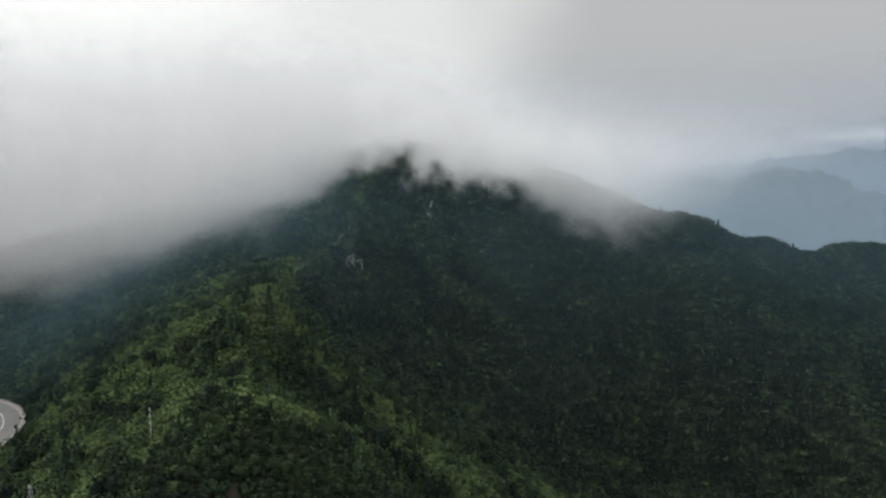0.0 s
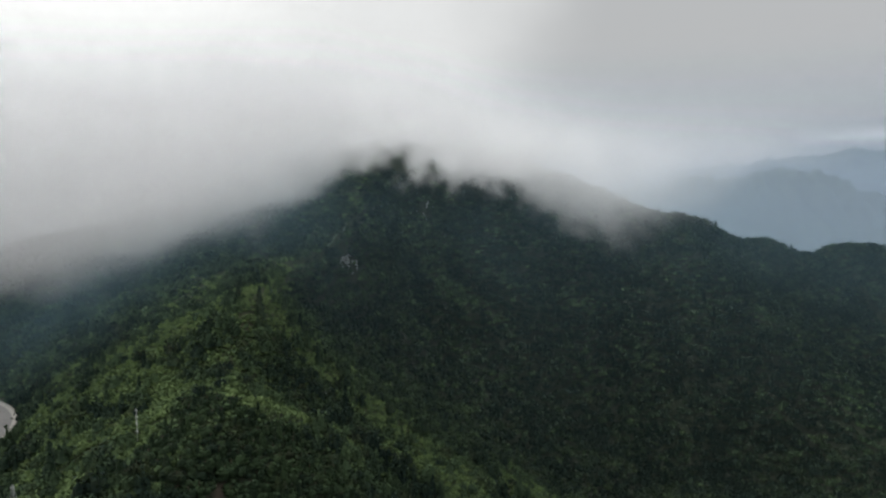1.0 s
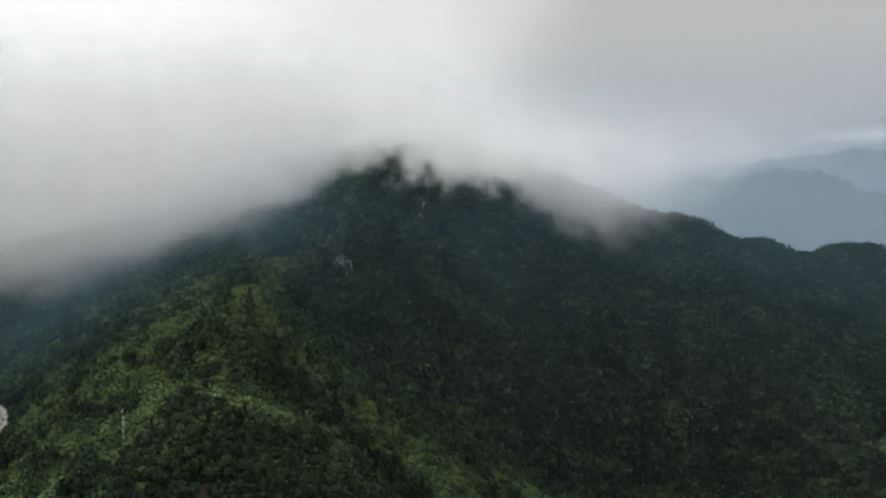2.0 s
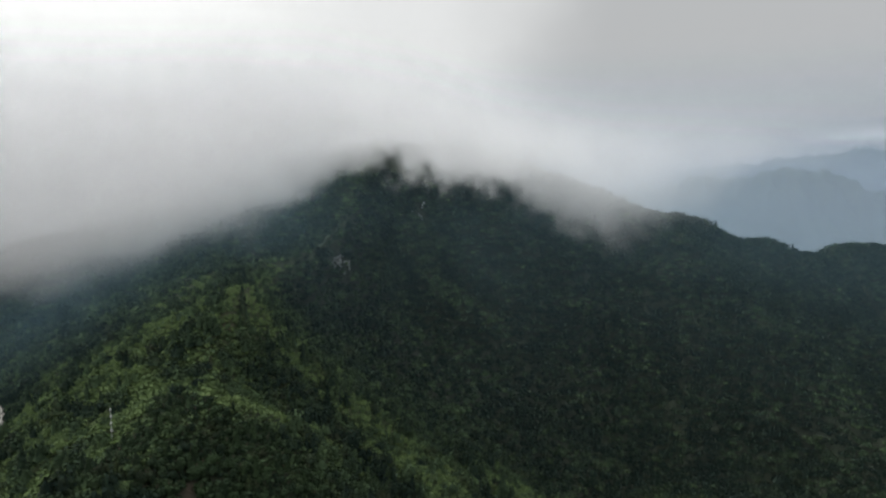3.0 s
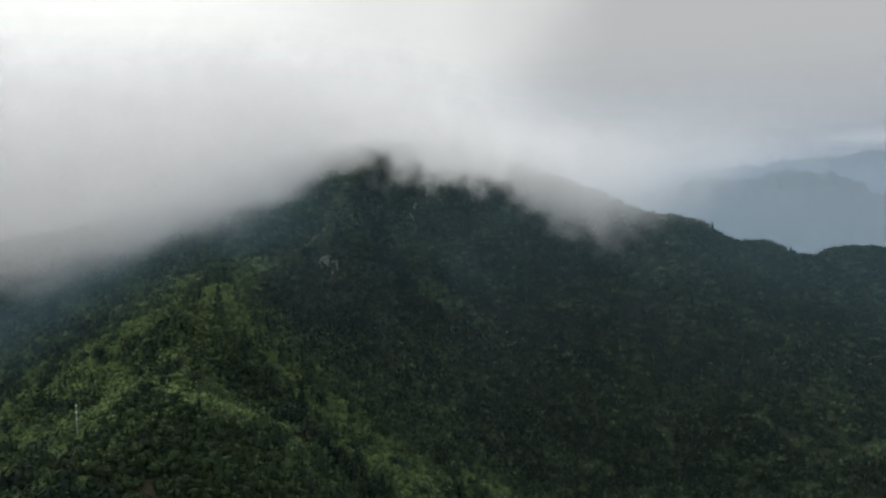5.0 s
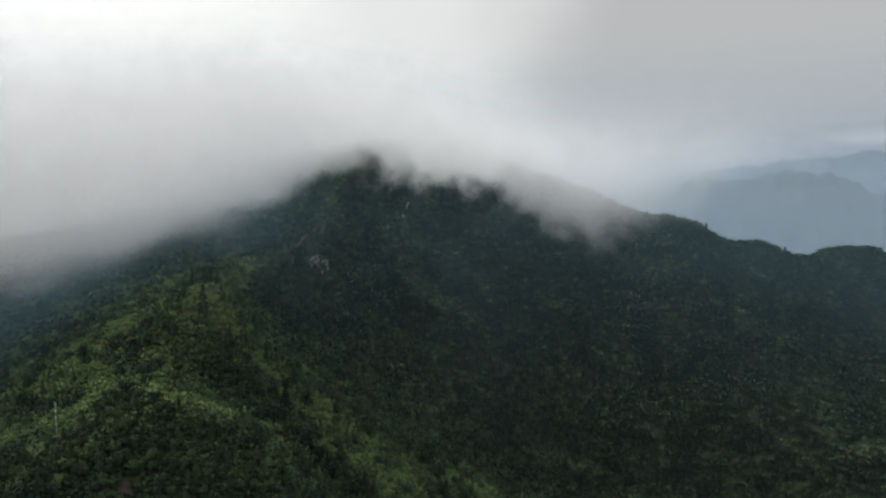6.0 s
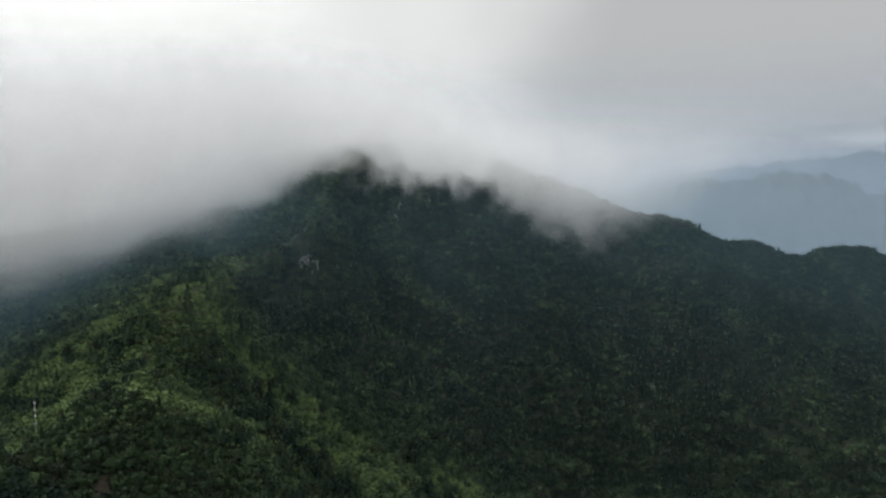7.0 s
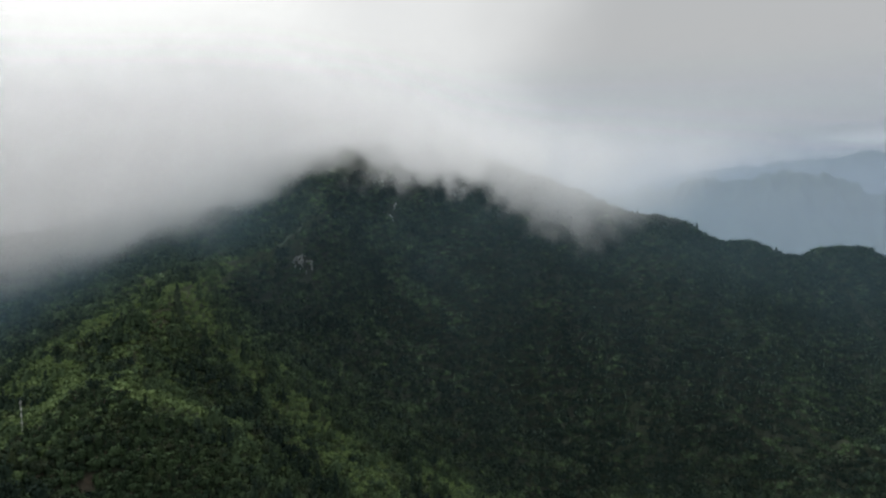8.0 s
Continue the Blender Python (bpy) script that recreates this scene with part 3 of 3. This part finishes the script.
def steep_wood():
    """The wood that clings to the steep step under the main crest, set closer than elsewhere."""
    x, y = scatter(-112, 30, 425, 760, 3.3)
    fall = np.hypot(canopy_height(x + 2, y, False) - canopy_height(x - 2, y, False), canopy_height(x, y + 2, False) - canopy_height(x, y - 2, False)) / 4
    keep = (fall > 0.85) & (canopy_height(x, y, False) < 308)
    x, y, z, kind, scale, turn, tint, tall = plant(x[keep], y[keep], False)
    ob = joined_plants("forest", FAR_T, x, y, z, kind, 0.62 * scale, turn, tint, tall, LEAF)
    tagged(ob, "dark green trees clinging to the steep face under the crest", "forest", kind="stuff")


def trunk_mesh(height, radius, seed):
    r = random.Random(seed)
    bm = bmesh.new()
    rings = []
    for k in range(5):
        f = k / 4
        rad = radius * (1 - 0.75 * f)
        ox, oy = 0.15 * math.sin(2 * f + seed), 0.15 * math.cos(3 * f + seed)
        rings.append([bm.verts.new((ox + rad * math.cos(a), oy + rad * math.sin(a), -0.6 + (height + 0.6) * f)) for a in (0, 1.05, 2.1, 3.14, 4.19, 5.24)])
    for p, q in zip(rings, rings[1:]):
        for j in range(6):
            bm.faces.new((p[j], p[(j + 1) % 6], q[(j + 1) % 6], q[j]))
    for k in range(4):       # limbs
        a, z = r.uniform(0, 6.28), height * r.uniform(0.45, 0.75)
        tip = Vector((1.5 * math.cos(a), 1.5 * math.sin(a), z + 1.3))
        foot = [bm.verts.new((0.08 * math.cos(b), 0.08 * math.sin(b), z)) for b in (0, 2.1, 4.2)]
        end = bm.verts.new(tip)
        for j in range(3):
            bm.faces.new((foot[j], foot[(j + 1) % 3], end))
    me = bpy.data.meshes.new("trunk")
    bm.to_mesh(me)
    bm.free()
    me.materials.append(BARK)
    return me


def build_trees():
    """The wood on the near knoll, tree by tree."""
    kinds = []
    for i, (label, args) in enumerate((("dark green broadleaf tree with a rounded uneven crown", (180, 2.9, 4.8, 0.9, 0.5, 31, "round", 8, 4)),
                                       ("mid green broadleaf tree with a lobed crown", (180, 2.6, 5.4, 1.0, 0.5, 32, "round", 8, 4)),
                                       ("broad low green tree with a ragged crown", (180, 3.3, 4.2, 0.7, 0.5, 33, "round", 8, 4)),
                                       ("slim dark green conifer with a pointed crown", (150, 1.9, 7.8, 0.5, 0.45, 34, "cone", 8, 4)))):
        co, qu = crown(*args) if args[6] == "cone" else clump(*args[:6])
        foliage = quad_mesh("crown", co, qu, LEAF_OWN)
        trunk = trunk_mesh(args[2] * 0.75 + args[3], 0.2, i)
        root = new("tree")
        for nm, me in (("trunk", trunk), ("crown", foliage)):
            ob = new(nm, me)
            ob.parent = root
        tagged(root, label, "tree", "trees on the near knoll")
        kinds.append(root)
    x, y = scatter(-100, -30, 206, 262, 3.7)
    ok = keep_off(x, y)
    x, y = x[ok], y[ok]
    z = canopy_height(x, y) - CANOPY - 0.2
    light = crest_light(x, y)
    for i in range(len(x)):
        k = 3 if rng.random() < 0.14 else int(rng.integers(0, 3))
        s = rng.uniform(0.65, 1.15) * (1 - 0.35 * light[i])
        m = pose(x[i], y[i], z[i], 0, 0, rng.uniform(0, 360)) @ Matrix.Diagonal((s, s, s * rng.uniform(0.85, 1.15), 1))
        if i < 4:
            kinds[i].matrix_basis = m
        else:
            copy_thing(kinds[k], pose(0, 0, 0)).matrix_basis = m


build_forest()
steep_wood()
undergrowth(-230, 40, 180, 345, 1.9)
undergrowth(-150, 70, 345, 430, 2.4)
build_trees()


# ---- the trodden path up the crest ----
def crest_path():
    """A trodden grassy strip on the crest between the trees."""
    line = []
    for (x0, y0, *_), (x1, y1, *_) in zip(CREST_PATH, CREST_PATH[1:]):
        steps = int(math.hypot(x1 - x0, y1 - y0) / 2)
        line += [(x0 + (x1 - x0) * k / steps, y0 + (y1 - y0) * k / steps) for k in range(steps)]
    bm = bmesh.new()
    rows = []
    for k, (x, y) in enumerate(line):
        x += 0.5 * math.sin(0.35 * k)
        z = float(canopy_height(x, y)) - CANOPY + 0.45
        half = 0.7 + 0.2 * math.sin(1.3 * k)
        rows.append([bm.verts.new(v) for v in ((x - half, y, z - 0.8), (x - half, y, z), (x + half, y, z - 0.05), (x + half, y, z - 1.4))])
    for p, q in zip(rows, rows[1:]):
        for j in range(3):
            bm.faces.new((p[j], p[j + 1], q[j + 1], q[j]))
    bmesh.ops.recalc_face_normals(bm, faces=bm.faces)
    tagged(part("footpath", bm, TRODDEN, None), "pale trodden footpath climbing the wooded crest", "path", kind="structure")


crest_path()


# ---- rock faces ----
def rock_slab(size, seed):
    """A broken, angular slab with a split, jagged top."""
    r = random.Random(seed)
    bm = bmesh.new()
    bmesh.ops.create_cube(bm, size=2.0)
    bmesh.ops.subdivide_edges(bm, edges=bm.edges[:], cuts=2, use_grid_fill=True)
    for v in bm.verts:
        n = noise.noise_vector(v.co * 1.3 + Vector((seed * 3.1, 0, 0))) * 0.45
        v.co = v.co * (0.8 + r.uniform(-0.15, 0.15)) + n
        v.co = Vector((v.co.x * size[0] * (1 - 0.3 * max(v.co.z, 0)), v.co.y * size[1], v.co.z * size[2]))
    return bm


def rock_face(x, y, wide, high, label, seed, count):
    z = float(canopy_height(x, y)) - CANOPY
    root = tagged(new("rock_face"), label, "rock")
    root.matrix_basis = pose(x, y, z)
    r = random.Random(seed)
    i = 0
    while i < count:
        px, py = r.uniform(-0.5, 0.5) * wide, r.uniform(-0.5, 0.5) * wide * 1.5
        if abs(float(canopy_height(x + px, y + py)) - CANOPY - z) > 0.5 * high:
            continue
        i += 1
        ob = part("slab", rock_slab((wide * r.uniform(0.015, 0.045), 1.0, high * r.uniform(0.08, 0.2)), seed * 20 + i), ROCK, root)
        ob.location = (px, py, float(canopy_height(x + px, y + py)) - CANOPY + 2.8 - z)
        ob.rotation_euler = (radians(-22), radians(r.uniform(-40, 40)), radians(r.uniform(-45, 45)))
    return root


rock_face(-75, 561, 20, 14, "pale grey limestone cliff showing through the trees", 3, 26)
rock_face(-16, 732, 18, 16, "grey weathered rock face below the summit", 5, 6)


def boulder(x, y, size, seed):
    bm = rock_slab((size, size * 0.8, size * 0.7), seed)
    me = bpy.data.meshes.new("boulder")
    bm.to_mesh(me)
    bm.free()
    me.materials.append(ROCK)
    ob = new("boulder", me)
    ob.matrix_basis = pose(x, y, float(canopy_height(x, y)) - CANOPY + size * 0.35, 0, 0, 40 * seed)
    return tagged(ob, "small pale grey boulder lying among bushes", "rock", "boulders on the slope")


for number, (bx, by, size) in enumerate(BOULDERS):
    boulder(bx, by, size, 70 + number)


# ---- power line masts ----
def strut(bm, a, b, rad, sides=5):
    a, b = Vector(a), Vector(b)
    q = (b - a).to_track_quat("Z", "Y")
    ring = [[bm.verts.new(e + q @ Vector((rad * math.cos(t), rad * math.sin(t), 0))) for t in (6.2832 * k / sides for k in range(sides))] for e in (a, b)]
    for j in range(sides):
        bm.faces.new((ring[0][j], ring[0][(j + 1) % sides], ring[1][(j + 1) % sides], ring[1][j]))
    bm.faces.new(ring[0][::-1])
    bm.faces.new(ring[1])


def lattice_mast(x, y, top, foot, label, rod=1.0, arms=((0.42, 0.4), (0.62, 0.3), (0.80, 0.3), (0.97, 0.3))):
    z = float(canopy_height(x, y)) - CANOPY
    high = top - z
    root = tagged(new("power_mast"), label, "mast")
    root.matrix_basis = pose(x, y, z)
    tip = min(0.16, 0.6 * foot)
    corners = ((-1, -1), (1, -1), (1, 1), (-1, 1))
    at = lambda c, f: (c[0] * (foot + (tip - foot) * f), c[1] * (foot + (tip - foot) * f), -0.8 * (1 - f) + high * f)
    for c in corners:
        bm = bmesh.new()
        strut(bm, at(c, 0), at(c, 1), 0.08 * rod)
        part("leg", bm, STEEL, root)
    levels = [i / 9 for i in range(10)]
    for f0, f1 in zip(levels, levels[1:]):
        bm = bmesh.new()
        for c, d in zip(corners, corners[1:] + corners[:1]):
            strut(bm, at(c, f0), at(d, f1), 0.045 * rod, 4)
            strut(bm, at(c, f1), at(d, f1), 0.045 * rod, 4)
        part("brace", bm, STEEL, root)
    for f, w in arms:
        bm = bmesh.new()
        strut(bm, (-w, 0, high * f), (w, 0, high * f), 0.06 * rod)
        strut(bm, (-w, 0, high * f), (0, 0, high * f + 0.6), 0.05, 4)
        strut(bm, (w, 0, high * f), (0, 0, high * f + 0.6), 0.05, 4)
        arm = part("crossarm", bm, STEEL, root)
        for s in (-1, 1):
            bm = bmesh.new()
            for k in range(4):
                bmesh.ops.create_cone(bm, cap_ends=True, segments=8, radius1=0.10, radius2=0.05, depth=0.14,
                                      matrix=Matrix.Translation((s * w, 0, high * f - 0.15 - 0.17 * k)))
            part("insulator", bm, PORCELAIN, arm, "white porcelain insulator")
    return root


lattice_mast(-110, 241, 213.5, 0.07, "slender pale steel power mast standing in scrub", 0.3)
lattice_mast(-124.5, 191, 207.3, 2.0, "pale steel lattice power mast with a narrow tip", 0.5, ((0.99, 0.45),))


# ---- clouds and haze ----
# height of the cloud's underside along the mountain, west to east; the dips are wisps that hang down
CLOUD_BASE_X = (-700, -450, -340, -260, -190, -120, -66, 30, 75, 100, 120, 140, 158, 185, 208, 232, 262, 300, 340, 400, 500, 1000)
CLOUD_BASE_Z = (146, 166, 176, 194, 228, 266, 298, 280, 268, 258, 244, 234, 214, 205, 204, 214, 222, 232, 262, 312, 356, 386)

CLOUD_FRONT_X = (-700, -450, -340, -260, -190, -120, -66, 60, 150, 300, 400, 1000)
CLOUD_FRONT_Z = (146, 166, 176, 194, 228, 268, 302, 286, 290, 312, 352, 386)


def cloud_layers():
    root = tagged(new("cloud_bank"), "soft white cloud bank draped over the mountain summit", "cloud", kind="stuff")
    xs, zs = np.arange(-1000, 1101, 17.5), np.arange(120, 501, 13.0)
    for k in range(28):
        gx, gz = np.meshgrid(xs, zs)
        gy = 515 + 15.8 * k + 6 * value_noise(gx, gz, 150, 1.9 * k) - 0.00025 * (gx + 60) ** 2
        hang = np.clip((gy - 680) / 80, 0, 1)     # the wisps hang only where the cloud spills over the crest
        base = -11 + np.interp(gx, CLOUD_BASE_X, CLOUD_BASE_Z) * hang + np.interp(gx, CLOUD_FRONT_X, CLOUD_FRONT_Z) * (1 - hang) + 8 * value_noise(gx, gy, 70, 2.5)
        free = np.clip((gz - canopy_height(gx, gy, False) - 3) / 22, 0, 1)
        edge = free * np.clip((np.interp(gx, (-120, 150), (450, 385)) + 20 * value_noise(gx, gy + gz, 130, k) - gz) / 85, 0, 1) * np.clip((gx + 1000) / 150, 0, 1) * np.clip((1100 - gx) / 400, 0, 1)
        edge = edge * (1 - (1 - np.interp(gx, (90, 130, 165, 210, 250, 330, 400), (1, 0.85, 0.85, 0.85, 0.8, 0.8, 1))) * np.clip((300 - gz) / 30, 0, 1))     # thin wisps
        edge = edge * np.interp(gx, (50, 110, 150, 200, 260, 330), (1, 0.85, 0.62, 0.5, 0.3, 0.2)) * (1 - np.interp(gx, (-20, 60, 180), (0, 0.5, 0.72)) * np.clip((gz - 328) / 35, 0, 1))     # the bank thins out eastwards
        i = np.arange(gx.size).reshape(gx.shape)
        quads = np.stack([i[:-1, :-1], i[:-1, 1:], i[1:, 1:], i[1:, :-1]], -1).reshape(-1, 4)
        ob = new("layer", quad_mesh("layer", np.stack([gx, gy, gz], -1).reshape(-1, 3), quads, CLOUD, {"depth": gz - base, "edge": edge}))
        ob.parent = root


def haze_curtain(dist, low, high, thick, mat, parent):
    """A thin veil of haze standing in the valley air, an arc round the far side of the bowl."""
    az = np.radians(np.linspace(-75, 75, 90))
    zs = np.linspace(low, high, 24)
    ga, gz = np.meshgrid(az, zs)
    co = np.stack([dist * np.sin(ga), dist * np.cos(ga), gz], -1).reshape(-1, 3)
    i = np.arange(ga.size).reshape(ga.shape)
    quads = np.stack([i[:-1, :-1], i[:-1, 1:], i[1:, 1:], i[1:, :-1]], -1).reshape(-1, 4)
    fade = np.clip((high - gz) / (0.55 * (high - low)), 0, 1)
    ob = new("layer", quad_mesh("layer", co, quads, mat, {"depth": np.full(ga.size, 290.0), "edge": thick * fade}))
    ob.parent = parent


def haze_bank(count, dist, step, low, high, thick, mat, label):
    root = tagged(new("haze_bank"), label, "haze", kind="stuff")
    for k in range(count):
        haze_curtain(dist + step * k, low, high, thick, mat, root)


def mist_layer():
    """Thin mist in the air of the bowl, veil behind veil, so that it thickens with distance; denser high up and on the west flank."""
    root = tagged(new("mist_bank"), "thin bluish mist over the wooded bowl", "mist", kind="stuff")
    xs, zs = np.arange(-900, 1201, 25.0), np.arange(-20, 441, 20.0)
    for k in range(13):
        gx, gz = np.meshgrid(xs, zs)
        gy = 330 + 62.0 * k + 14 * value_noise(gx, gz, 180, 3.1 * k) - 0.0001 * gx ** 2
        free = np.clip((gz - canopy_height(gx, gy, False) + 4) / 40, 0, 1)
        west = np.clip((-gx - 65) / 200, 0, 1) * np.clip((np.interp(gx, CLOUD_FRONT_X, CLOUD_FRONT_Z) + 75 - gz) / 60, 0, 1) * np.clip((gy - 300) / 150, 0, 1)
        top = np.clip((np.minimum(np.interp(gx, (150, 400), (340, 265)), np.interp(gx, CLOUD_FRONT_X, CLOUD_FRONT_Z) + 48) - gz) / 70, 0, 1)
        thick = MIST_THICK * np.interp(gx, (-150, 0, 380), (0.9, 0.62, 1.25)) * (0.01 + np.interp(gz, (100, 200, 290), (0, 0.65, 1.9))) * (1 + 26.0 * west) * top
        i = np.arange(gx.size).reshape(gx.shape)
        quads = np.stack([i[:-1, :-1], i[:-1, 1:], i[1:, 1:], i[1:, :-1]], -1).reshape(-1, 4)
        new("layer", quad_mesh("layer", np.stack([gx, gy, gz], -1).reshape(-1, 3), quads, MIST, {"depth": np.full(gx.shape, 58.0), "edge": thick * free})).parent = root


MIST_THICK = 0.03
cloud_layers()
mist_layer()
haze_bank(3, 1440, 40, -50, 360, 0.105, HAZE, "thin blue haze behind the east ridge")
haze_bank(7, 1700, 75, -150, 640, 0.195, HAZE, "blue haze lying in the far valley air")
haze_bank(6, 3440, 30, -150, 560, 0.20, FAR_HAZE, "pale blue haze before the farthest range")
